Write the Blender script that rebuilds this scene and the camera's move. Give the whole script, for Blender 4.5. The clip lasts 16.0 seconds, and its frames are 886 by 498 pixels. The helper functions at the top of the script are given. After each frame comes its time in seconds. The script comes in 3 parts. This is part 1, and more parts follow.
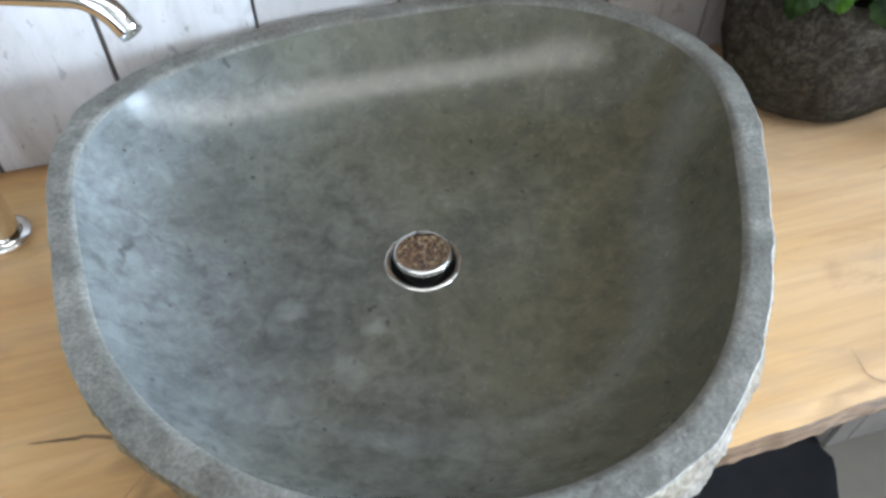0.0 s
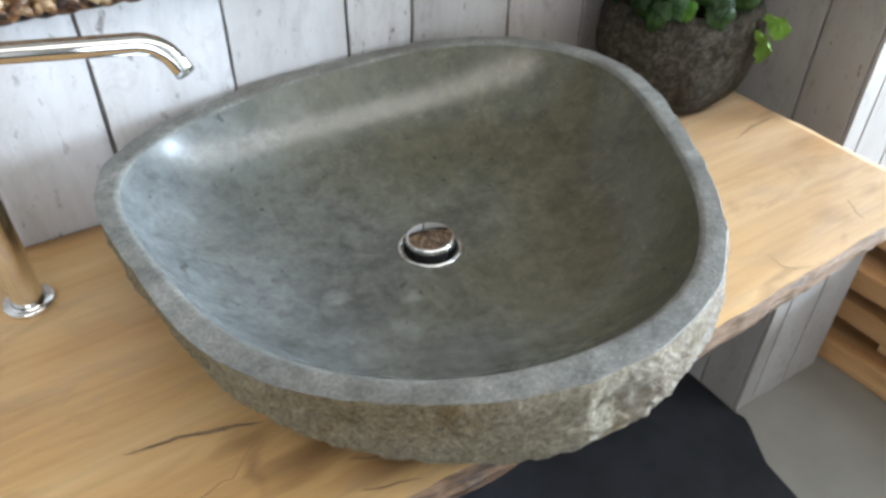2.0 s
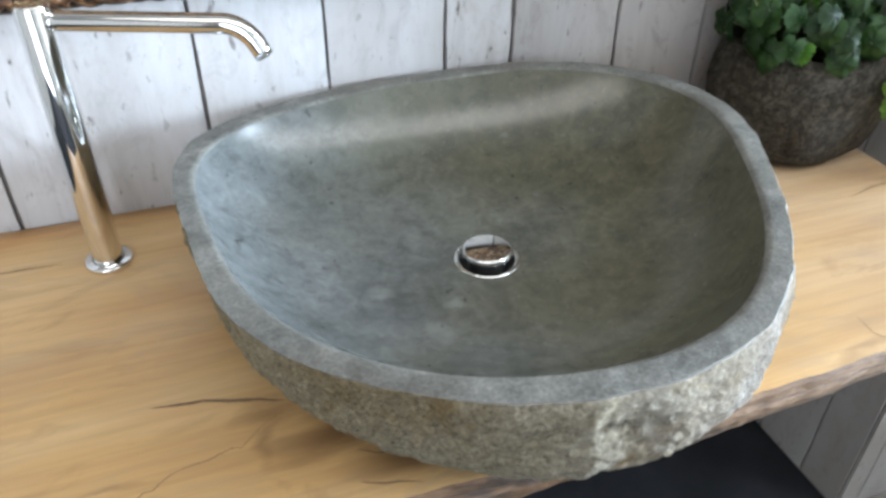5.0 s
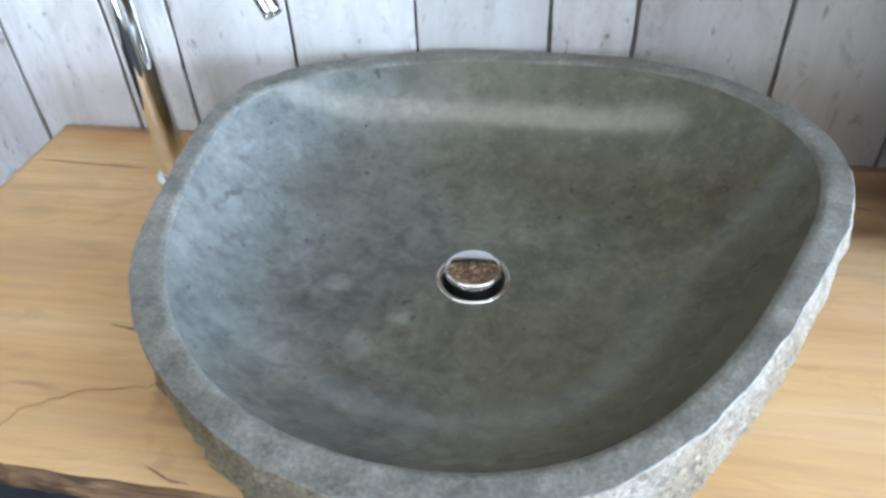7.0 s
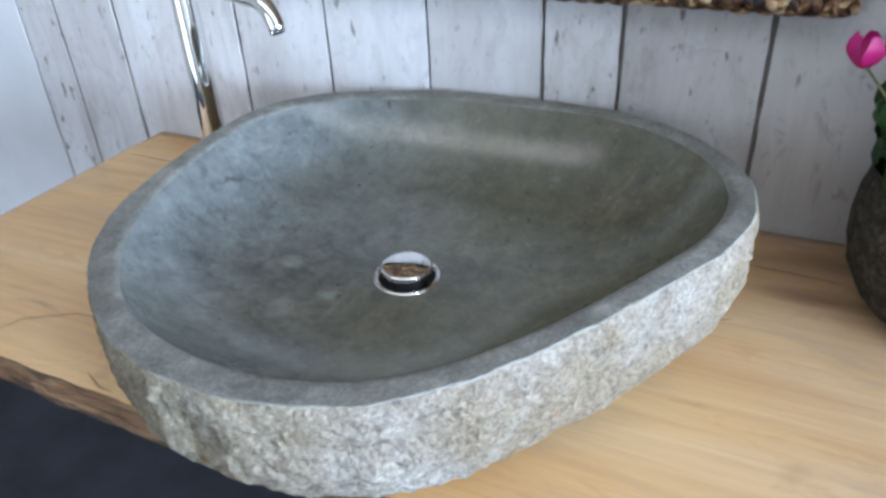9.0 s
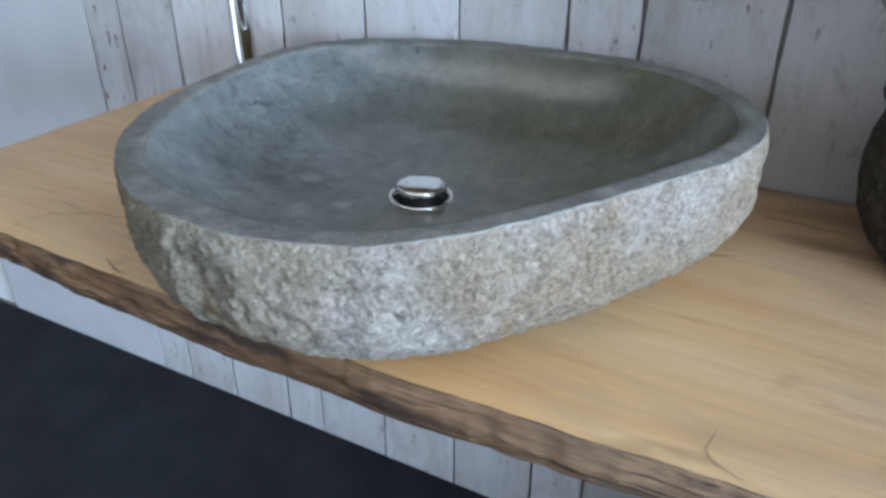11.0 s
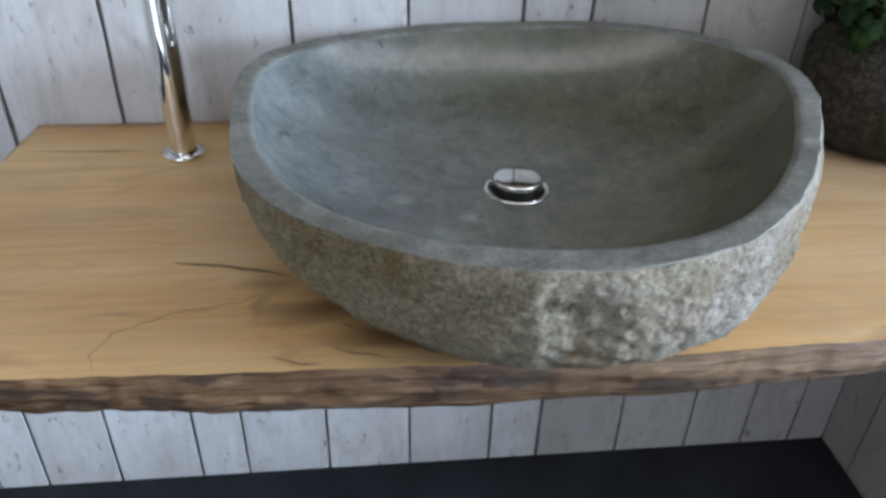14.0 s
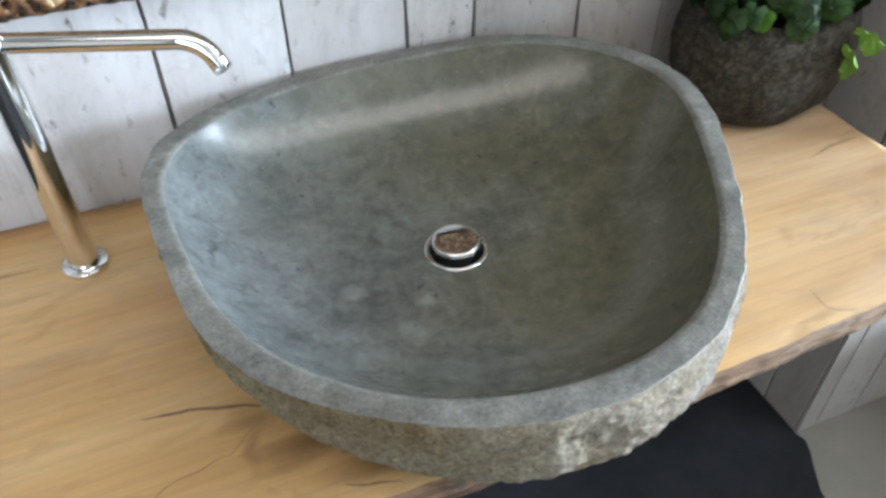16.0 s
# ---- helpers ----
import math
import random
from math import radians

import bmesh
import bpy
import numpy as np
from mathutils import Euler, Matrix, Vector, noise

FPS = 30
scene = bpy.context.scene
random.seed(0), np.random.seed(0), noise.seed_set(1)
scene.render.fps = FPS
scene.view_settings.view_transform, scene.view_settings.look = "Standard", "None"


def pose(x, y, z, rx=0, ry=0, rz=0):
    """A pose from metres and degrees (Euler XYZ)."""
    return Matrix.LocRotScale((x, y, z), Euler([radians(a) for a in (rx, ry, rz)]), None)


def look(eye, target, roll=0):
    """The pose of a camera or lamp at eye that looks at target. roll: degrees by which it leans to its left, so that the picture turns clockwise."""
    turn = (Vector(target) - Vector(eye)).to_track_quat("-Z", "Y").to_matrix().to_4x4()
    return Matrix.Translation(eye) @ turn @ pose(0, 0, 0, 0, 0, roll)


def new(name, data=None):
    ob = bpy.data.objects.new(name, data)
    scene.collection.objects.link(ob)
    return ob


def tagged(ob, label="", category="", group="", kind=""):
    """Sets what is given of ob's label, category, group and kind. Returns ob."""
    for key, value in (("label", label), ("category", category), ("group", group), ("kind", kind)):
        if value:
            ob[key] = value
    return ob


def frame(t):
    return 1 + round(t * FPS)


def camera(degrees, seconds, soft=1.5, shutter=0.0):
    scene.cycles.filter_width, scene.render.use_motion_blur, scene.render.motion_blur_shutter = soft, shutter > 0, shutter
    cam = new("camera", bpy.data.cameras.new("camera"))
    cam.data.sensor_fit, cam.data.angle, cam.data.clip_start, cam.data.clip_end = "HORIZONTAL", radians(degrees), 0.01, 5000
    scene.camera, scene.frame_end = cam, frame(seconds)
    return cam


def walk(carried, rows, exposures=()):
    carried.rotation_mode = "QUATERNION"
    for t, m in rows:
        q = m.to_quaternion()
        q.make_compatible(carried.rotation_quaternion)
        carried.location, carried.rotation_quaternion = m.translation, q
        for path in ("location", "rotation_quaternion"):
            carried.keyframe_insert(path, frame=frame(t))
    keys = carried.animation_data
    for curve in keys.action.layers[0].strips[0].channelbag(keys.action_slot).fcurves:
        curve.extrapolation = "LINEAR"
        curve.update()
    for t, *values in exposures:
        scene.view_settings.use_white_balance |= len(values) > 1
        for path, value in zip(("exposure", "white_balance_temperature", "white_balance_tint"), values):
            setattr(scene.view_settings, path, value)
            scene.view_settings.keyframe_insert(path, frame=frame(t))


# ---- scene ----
# z = 0 is the floor, y = 0 the boarded wall, x runs along the counter; the counter's top is at TOP
TOP = 0.75
cam = camera(61.1, 16.0, soft=3.1)
# seconds, eye, target, roll
PATH = [
    (0, (-0.109, -0.747, 1.341), (0.259, 0.511, -0.170), -0),
    (0.5, (-0.123, -0.814, 1.343), (0.252, 0.516, -0.103), 0.3),
    (1, (-0.176, -0.842, 1.346), (0.378, 0.477, -0.052), 0),
    (1.5, (-0.273, -0.849, 1.339), (0.441, 0.445, -0.009), -1.2),
    (2, (-0.343, -0.861, 1.329), (0.492, 0.438, 0.058), 0.7),
    (2.5, (-0.374, -0.878, 1.299), (0.487, 0.487, 0.118), 2.2),
    (3, (-0.386, -0.917, 1.263), (0.46, 0.524, 0.164), 0.9),
    (3.2, (-0.394, -0.929, 1.250), (0.441, 0.507, 0.136), 0.7),
    (5.3, (-0.203, -0.914, 1.290), (0.2, 0.645, 0.103), 0.2),
    (5.5, (-0.142, -0.921, 1.291), (0.147, 0.644, 0.080), -0.2),
    (6, (-0.063, -0.881, 1.287), (0.095, 0.657, 0.019), -0.6),
    (6.5, (0.006, -0.854, 1.301), (-0.054, 0.666, 0.002), -0.5),
    (7, (0.075, -0.837, 1.304), (-0.203, 0.644, -0.011), -2.9),
    (7.5, (0.199, -0.849, 1.321), (-0.413, 0.578, 0.060), -2.8),
    (8, (0.285, -0.865, 1.310), (-0.459, 0.55, 0.110), -3),
    (8.5, (0.302, -0.881, 1.278), (-0.406, 0.619, 0.162), -3.1),
    (8.7, (0.316, -0.884, 1.268), (-0.412, 0.622, 0.171), -3.4),
    (10.8, (0.388, -0.957, 1.159), (-0.42, 0.603, 0.202), 0),
    (11, (0.382, -0.96, 1.153), (-0.431, 0.577, 0.165), 0.1),
    (11.5, (0.327, -0.973, 1.153), (-0.376, 0.615, 0.161), 0.1),
    (12, (0.189, -1.032, 1.165), (-0.22, 0.628, 0.127), -2.3),
    (12.5, (0.124, -1.083, 1.173), (-0.261, 0.593, 0.152), -0.2),
    (13, (0.021, -1.094, 1.178), (-0.141, 0.615, 0.152), 0.4),
    (13.5, (-0.106, -1.078, 1.185), (0.051, 0.623, 0.144), -0.1),
    (14, (-0.162, -1.031, 1.192), (0.026, 0.634, 0.100), 1.5),
    (14.5, (-0.235, -0.967, 1.251), (0.133, 0.608, 0.075), -1.5),
    (15, (-0.275, -0.908, 1.322), (0.231, 0.526, 0.024), -1.1),
    (15.5, (-0.287, -0.891, 1.348), (0.294, 0.477, 0.011), 0.8),
    (16, (-0.248, -0.881, 1.373), (0.3, 0.485, 0.019), -0.8),
]
EXPOSURE = [(0, 0.10, 6150, 14), (3.0, 0.10, 6500, 14), (5.5, 0.12, 6150, 14), (7.0, 0.10, 5980, 14), (8.5, -0.09, 5850, 15), (11.0, -0.66, 5700, 14), (13.5, -0.68, 5900, 16), (14.5, -0.34, 6200, 14), (16.0, -0.02, 6350, 14)]
walk(cam, [(t, look(e, g, r)) for t, e, g, r in PATH], EXPOSURE)

# ---- world and lights ----
world = bpy.data.worlds.new("sky")
scene.world = world
world.use_nodes = True
wn = world.node_tree
sky = wn.nodes.new("ShaderNodeTexSky")
sky.sky_type, sky.sun_disc = "NISHITA", False
sky.sun_elevation, sky.sun_rotation = radians(35), radians(100)
wn.nodes["Background"].inputs["Strength"].default_value = 0.05
wn.links.new(sky.outputs["Color"], wn.nodes["Background"].inputs["Color"])


def area(name, m, sx, sy, watts, colour):
    lamp = bpy.data.lights.new(name, "AREA")
    lamp.shape, lamp.size, lamp.size_y, lamp.energy, lamp.color = "RECTANGLE", sx, sy, watts, colour
    ob = new(name, lamp)
    ob.matrix_world = m
    return ob


WIN_Y0, WIN_Y1, WIN_Z0, WIN_Z1, WIN_X = -2.20, -1.00, 0.70, 2.10, 4.50
FILL_X0, FILL_X1, FILL_Z1, FILL_Y = -2.7, -0.7, 2.45, -3.6
ROOF_X0, ROOF_X1, ROOF_Y0, ROOF_Y1, ROOF_Z = 1.72, 2.20, -1.75, -1.10, 2.6
mid = ((WIN_Y0 + WIN_Y1) / 2, (WIN_Z0 + WIN_Z1) / 2)
area("window_light", look((WIN_X - 0.02, *mid), (0.0, *mid)), WIN_Y1 - WIN_Y0, WIN_Z1 - WIN_Z0, 1000, (0.68, 0.85, 1.0))
# added fill from the front left, brightening the counter and boards there
mid = ((FILL_X0 + FILL_X1) / 2, FILL_Z1 / 2)
area("door_light", look((mid[0], FILL_Y + 0.02, mid[1]), (mid[0], 0.0, mid[1])), FILL_X1 - FILL_X0, FILL_Z1 - 0.1, 58, (0.80, 0.89, 1.0))
mid = ((ROOF_X0 + ROOF_X1) / 2, (ROOF_Y0 + ROOF_Y1) / 2)
area("roof_light", pose(*mid, ROOF_Z - 0.01), ROOF_X1 - ROOF_X0, ROOF_Y1 - ROOF_Y0, 26, (0.70, 0.86, 1.0))

# a long lamp panel added unseen over the middle of the room, for the bowl's bright band
LAMP_X0, LAMP_X1, LAMP_Y0, LAMP_Y1, LAMP_Z = -1.5, 1.5, -1.45, -0.78, 2.52
area("strip_light", pose((LAMP_X0 + LAMP_X1) / 2, (LAMP_Y0 + LAMP_Y1) / 2, LAMP_Z - 0.004), LAMP_X1 - LAMP_X0, LAMP_Y1 - LAMP_Y0, 15, (1.0, 0.92, 0.78))


# ---- materials ----
class Nodes:
    """Small builder for node materials."""

    def __init__(self, name):
        self.m = bpy.data.materials.new(name)
        self.m.use_nodes = True
        self.t = self.m.node_tree
        self.b = self.t.nodes["Principled BSDF"]
        self.c = self.t.nodes.new("ShaderNodeTexCoord").outputs["Object"]

    def n(self, kind, **ins):
        node = self.t.nodes.new(kind)
        for k, v in ins.items():
            self.put(node.inputs[k.replace("_", " ")], v)
        return node

    def put(self, socket, v):
        if isinstance(v, bpy.types.NodeSocket):
            self.t.links.new(v, socket)
        else:
            socket.default_value = v

    def stretch(self, sx, sy, sz, shift=None):
        mp = self.n("ShaderNodeMapping", Vector=self.c)
        mp.inputs["Scale"].default_value = (sx, sy, sz)
        if shift is not None:
            self.put(mp.inputs["Location"], shift)
        return mp.outputs["Vector"]

    def noise(self, vec, scale, detail=6.0, rough=0.6, distort=0.0):
        return self.n("ShaderNodeTexNoise", Vector=vec, Scale=scale, Detail=detail, Roughness=rough, Distortion=distort).outputs["Fac"]

    def ramp(self, fac, *stops):
        r = self.n("ShaderNodeValToRGB", Fac=fac)
        e = r.color_ramp.elements
        while len(e) < len(stops):
            e.new(0.5)
        for k, (p, col) in zip(e, stops):
            k.position = p
            k.color = (col, col, col, 1) if isinstance(col, (int, float)) else (*col, 1)
        return r.outputs["Color"]

    def mix(self, fac, a, b, blend="MIX"):
        x = self.t.nodes.new("ShaderNodeMix")
        x.data_type, x.blend_type = "RGBA", blend
        ins = [q for q in x.inputs if q.type == "RGBA"]
        self.put(x.inputs[0], fac)
        self.put(ins[0], a if isinstance(a, bpy.types.NodeSocket) else (*a, 1))
        self.put(ins[1], b if isinstance(b, bpy.types.NodeSocket) else (*b, 1))
        return [q for q in x.outputs if q.type == "RGBA"][0]

    def math(self, op, a, b=0.0):
        x = self.t.nodes.new("ShaderNodeMath")
        x.operation = op
        self.put(x.inputs[0], a)
        self.put(x.inputs[1], b)
        return x.outputs[0]

    def bump(self, height, strength, distance, under=None):
        x = self.n("ShaderNodeBump", Height=height, Strength=strength, Distance=distance)
        if under is not None:
            self.put(x.inputs["Normal"], under)
        return x.outputs["Normal"]

    def random(self):
        return self.t.nodes.new("ShaderNodeObjectInfo").outputs["Random"]

    def done(self, colour, rough, normal=None, metal=0.0, spec=None, coat=None):
        self.put(self.b.inputs["Base Color"], colour if isinstance(colour, bpy.types.NodeSocket) else (*colour, 1))
        self.put(self.b.inputs["Roughness"], rough)
        self.put(self.b.inputs["Metallic"], metal)
        if spec is not None:
            self.put(self.b.inputs["Specular IOR Level"], spec)
        if coat is not None:
            self.put(self.b.inputs["Coat Weight"], coat)
        if normal is not None:
            self.put(self.b.inputs["Normal"], normal)
        return self.m


def stone_inside():
    k = Nodes("polished_stone")
    v = k.stretch(1, 1, 1)
    cloud = k.ramp(k.noise(v, 11, 10, 0.68, 0.4), (0.28, (0.080, 0.083, 0.069)), (0.5, (0.120, 0.123, 0.102)), (0.72, (0.166, 0.169, 0.144)))
    blot = k.ramp(k.noise(v, 48, 6, 0.65, 0.8), (0.30, 0.76), (0.5, 1.0), (0.70, 1.24))
    col = k.mix(1.0, cloud, blot, "MULTIPLY")
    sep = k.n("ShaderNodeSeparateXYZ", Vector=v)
    # blue-lit left and shaded right put into the colour, over some olive hue change
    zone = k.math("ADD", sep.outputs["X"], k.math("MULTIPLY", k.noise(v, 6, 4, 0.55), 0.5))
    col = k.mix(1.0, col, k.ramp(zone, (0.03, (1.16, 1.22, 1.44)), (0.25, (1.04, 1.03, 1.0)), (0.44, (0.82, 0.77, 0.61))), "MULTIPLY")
    brown = k.ramp(k.noise(v, 4.2, 4, 0.55), (0.48, 0.0), (0.72, 0.5))
    col = k.mix(brown, col, (0.115, 0.108, 0.074))
    pale = k.ramp(k.noise(v, 75, 6, 0.66), (0.60, 0.0), (0.74, 0.28))
    col = k.mix(pale, col, (0.25, 0.26, 0.25))
    fleck = k.ramp(k.noise(v, 90, 2, 0.5), (0.24, 0.7), (0.30, 0.0))
    col = k.mix(fleck, col, (0.03, 0.03, 0.03))
    grime = k.ramp(k.noise(v, 34, 9, 0.72, 0.6), (0.36, 0.38), (0.50, 0.0))
    col = k.mix(grime, col, (0.050, 0.049, 0.040))
    spark = k.ramp(k.noise(v, 260, 3, 0.6), (0.62, 0.0), (0.72, 0.4))
    col = k.mix(spark, col, (0.24, 0.24, 0.22))
    # mineral marks: pale blots and one dark vein
    wob = k.n("ShaderNodeVectorMath", Vector=v)
    wob.operation = "ADD"
    jit = k.n("ShaderNodeTexNoise", Vector=v, Scale=60.0, Detail=4.0)
    jv = k.n("ShaderNodeVectorMath", Vector=jit.outputs["Color"])
    jv.operation = "SCALE"
    k.put(jv.inputs["Scale"], 0.03)
    k.put(wob.inputs[1], jv.outputs["Vector"])
    for x, y, sx, sy, amount, tone in ((-0.115, -0.011, 1, 1.3, 0.55, (0.30, 0.31, 0.30)), (-0.043, -0.045, 1.5, 1.5, 0.5, (0.30, 0.31, 0.30)), (-0.074, -0.085, 1.2, 1, 0.35, (0.28, 0.29, 0.28)), (-0.242, 0.063, 4.5, 0.75, 0.7, (0.05, 0.05, 0.045))):
        mp = k.n("ShaderNodeMapping", Vector=wob.outputs["Vector"])
        mp.inputs["Scale"].default_value = (sx, sy, 0)
        mp.inputs["Location"].default_value = (-x * sx, -y * sy, 0)
        ln = k.n("ShaderNodeVectorMath", Vector=mp.outputs["Vector"])
        ln.operation = "LENGTH"
        col = k.mix(k.ramp(ln.outputs["Value"], (0.006, amount), (0.020, 0.0)), col, tone)
    r = k.ramp(k.noise(v, 22, 5, 0.6), (0.3, 0.15), (0.7, 0.24))
    return k.done(col, r, k.bump(k.noise(v, 160, 3), 0.10, 0.002), spec=0.7)


def stone_rim():
    k = Nodes("sawn_stone")
    v = k.stretch(1, 1, 1)
    col = k.ramp(k.noise(v, 30, 8, 0.7, 0.3), (0.3, (0.080, 0.079, 0.069)), (0.5, (0.158, 0.156, 0.138)), (0.72, (0.26, 0.255, 0.23)))
    brown = k.ramp(k.noise(v, 6, 4), (0.5, 0.0), (0.7, 0.5))
    col = k.mix(brown, col, (0.12, 0.105, 0.08))
    grit = k.ramp(k.noise(v, 300, 3, 0.6), (0.32, 0.75), (0.5, 1.0), (0.68, 1.3))
    col = k.mix(1.0, col, grit, "MULTIPLY")
    return k.done(col, 0.62, k.bump(k.noise(v, 210, 5, 0.7), 0.6, 0.003), spec=0.4)


def stone_outside(name, dark, mid, light, flecks=1.0, olive_left=False):
    k = Nodes(name)
    v = k.stretch(1, 1, 1)
    col = k.ramp(k.noise(v, 75, 12, 0.76, 0.5), (0.32, dark), (0.47, mid), (0.60, light), (0.76, tuple(min(1, 1.25 * q) for q in light)))
    olive = k.ramp(k.noise(v, 5.5, 5, 0.6), (0.44, 0.0), (0.64, 0.8))
    col = k.mix(olive, col, k.mix(1.0, col, (0.70, 0.59, 0.43), "MULTIPLY"))
    if olive_left:
        # tone runs from darker olive-brown at the left to plain grey at the right
        sep = k.n("ShaderNodeSeparateXYZ", Vector=v)
        zone = k.math("ADD", sep.outputs["X"], k.math("MULTIPLY", k.noise(v, 12, 6, 0.65), 0.4))
        col = k.mix(1.0, col, k.ramp(zone, (0.0, (0.92, 0.84, 0.62)), (0.18, (1.0, 0.95, 0.82)), (0.34, (1.03, 1.0, 1.0))), "MULTIPLY")
    ochre = k.ramp(k.noise(v, 21, 4, 0.6), (0.62, 0.0), (0.70, 0.55 * flecks))
    col = k.mix(ochre, col, k.mix(1.0, col, (0.85, 0.66, 0.36), "MULTIPLY"))
    crumb = k.noise(v, 240, 5, 0.66, 0.5)
    col = k.mix(1.0, col, k.ramp(crumb, (0.30, 0.54), (0.48, 0.98), (0.66, 1.36)), "MULTIPLY")
    pit = k.ramp(k.noise(v, 105, 5, 0.65), (0.33, 0.5), (0.42, 0.0))
    col = k.mix(pit, col, tuple(0.3 * q for q in dark))
    nb = k.bump(k.noise(v, 46, 8, 0.72), 1.0, 0.012)
    nb = k.bump(crumb, 1.0, 0.006, nb)
    return k.done(col, 0.9, nb, spec=0.2)


def wood(name, base, dark, light, along=(1.0, 8, 8), rough=0.36, knots=True, stains=()):
    k = Nodes(name)
    rnd = k.n("ShaderNodeVectorMath", Vector=(9.1, 5.3, 3.7))
    rnd.operation = "SCALE"
    k.put(rnd.inputs["Scale"], k.random())
    v = k.stretch(*along, rnd.outputs["Vector"])
    fine = k.stretch(along[0] * 2.5, along[1] * 9, along[2] * 9, rnd.outputs["Vector"])
    band = k.noise(v, 1.0, 6, 0.6, 1.2)
    col = k.ramp(band, (0.30, dark), (0.47, base), (0.70, light))
    g = k.ramp(k.noise(fine, 1.6, 5, 0.7), (0.35, 0.90), (0.55, 1.02), (0.75, 1.07))
    col = k.mix(1.0, col, g, "MULTIPLY")
    if knots:
        broad = k.stretch(along[0] * 1.2, along[1] * 0.28, along[2] * 0.28)
        warm = k.ramp(k.noise(broad, 1.7, 4, 0.5, 0.6), (0.47, 0.0), (0.66, 0.7))
        col = k.mix(warm, col, k.mix(1.0, col, (0.80, 0.60, 0.40), "MULTIPLY"))
        smear = k.ramp(k.noise(k.stretch(along[0] * 6, along[1] * 2.0, along[2] * 2.0), 1.0, 5, 0.65, 1.0), (0.58, 0.0), (0.74, 0.55))
        col = k.mix(smear, col, tuple(q * 0.6 for q in dark))
        ash = k.ramp(k.noise(k.stretch(along[0] * 3.0, along[1] * 1.1, along[2]), 1.3, 6, 0.7, 1.4), (0.50, 0.0), (0.68, 0.45))
        col = k.mix(ash, col, (0.42, 0.30, 0.18))
        jit = k.n("ShaderNodeTexNoise", Vector=k.stretch(9, 30, 30), Scale=1.0, Detail=5.0)
        jv = k.n("ShaderNodeVectorMath", Vector=jit.outputs["Color"])
        jv.operation = "SCALE"
        k.put(jv.inputs["Scale"], 0.06)
        wob = k.n("ShaderNodeVectorMath", Vector=k.c)
        wob.operation = "ADD"
        k.put(wob.inputs[1], jv.outputs["Vector"])
        for x, y, sx, sy, amount in stains:
            mp = k.n("ShaderNodeMapping", Vector=wob.outputs["Vector"])
            mp.inputs["Scale"].default_value = (1 / sx, 1 / sy, 0)
            mp.inputs["Location"].default_value = (-(x + 0.03) / sx, -(y + 0.03) / sy, 0)
            ln = k.n("ShaderNodeVectorMath", Vector=mp.outputs["Vector"])
            ln.operation = "LENGTH"
            col = k.mix(k.ramp(ln.outputs["Value"], (0.15, amount), (1.0, 0.0)), col, (0.17, 0.085, 0.035))
        # slightly pinker wood towards the right end, also darkened there in place of shade
        sep = k.n("ShaderNodeSeparateXYZ", Vector=k.c)
        run = k.math("ADD", sep.outputs["X"], k.math("MULTIPLY", k.noise(k.stretch(2.0, 9, 9), 1.0, 4), 0.3))
        col = k.mix(1.0, col, k.ramp(run, (0.25, (1.0, 1.0, 1.0)), (0.60, (0.79, 0.80, 0.95))), "MULTIPLY")
    return k.done(col, rough, k.bump(k.noise(fine, 1.6, 5, 0.7), 0.22, 0.0015), spec=0.5)


def bark_edge():
    k = Nodes("weathered_edge")
    v = k.stretch(9, 40, 85)
    col = k.ramp(k.noise(v, 1.3, 10, 0.74, 0.9), (0.33, (0.030, 0.016, 0.008)), (0.43, (0.115, 0.058, 0.026)), (0.58, (0.215, 0.120, 0.058)), (0.78, (0.36, 0.26, 0.18)))
    fade = k.ramp(k.noise(k.stretch(1.6, 2, 6), 1.6, 4), (0.45, 0.0), (0.62, 0.55))
    col = k.mix(fade, col, k.mix(1.0, col, (1.5, 1.5, 1.45), "MULTIPLY"))
    sep = k.n("ShaderNodeSeparateXYZ", Vector=k.c)
    along_x = k.math("ADD", sep.outputs["X"], k.math("MULTIPLY", k.noise(k.stretch(4, 4, 14), 1.0, 4), 0.5))
    bare = k.ramp(along_x, (0.28, 0.0), (0.80, 0.7))
    col = k.mix(bare, col, k.mix(0.55, col, (0.42, 0.285, 0.175)))
    rot = k.ramp(k.noise(k.stretch(7, 12, 38), 1.0, 6, 0.66, 0.8), (0.52, 0.0), (0.60, 0.75))
    col = k.mix(k.math("MULTIPLY", rot, k.math("SUBTRACT", 1.0, bare)), col, (0.026, 0.016, 0.011))
    split = k.ramp(k.noise(k.stretch(5, 30, 130), 1.0, 4, 0.6, 0.6), (0.35, 0.9), (0.42, 0.0))
    col = k.mix(split, col, (0.018, 0.010, 0.006))
    return k.done(col, 0.6, k.bump(k.noise(v, 1.8, 8, 0.7), 1.0, 0.006), spec=0.3)


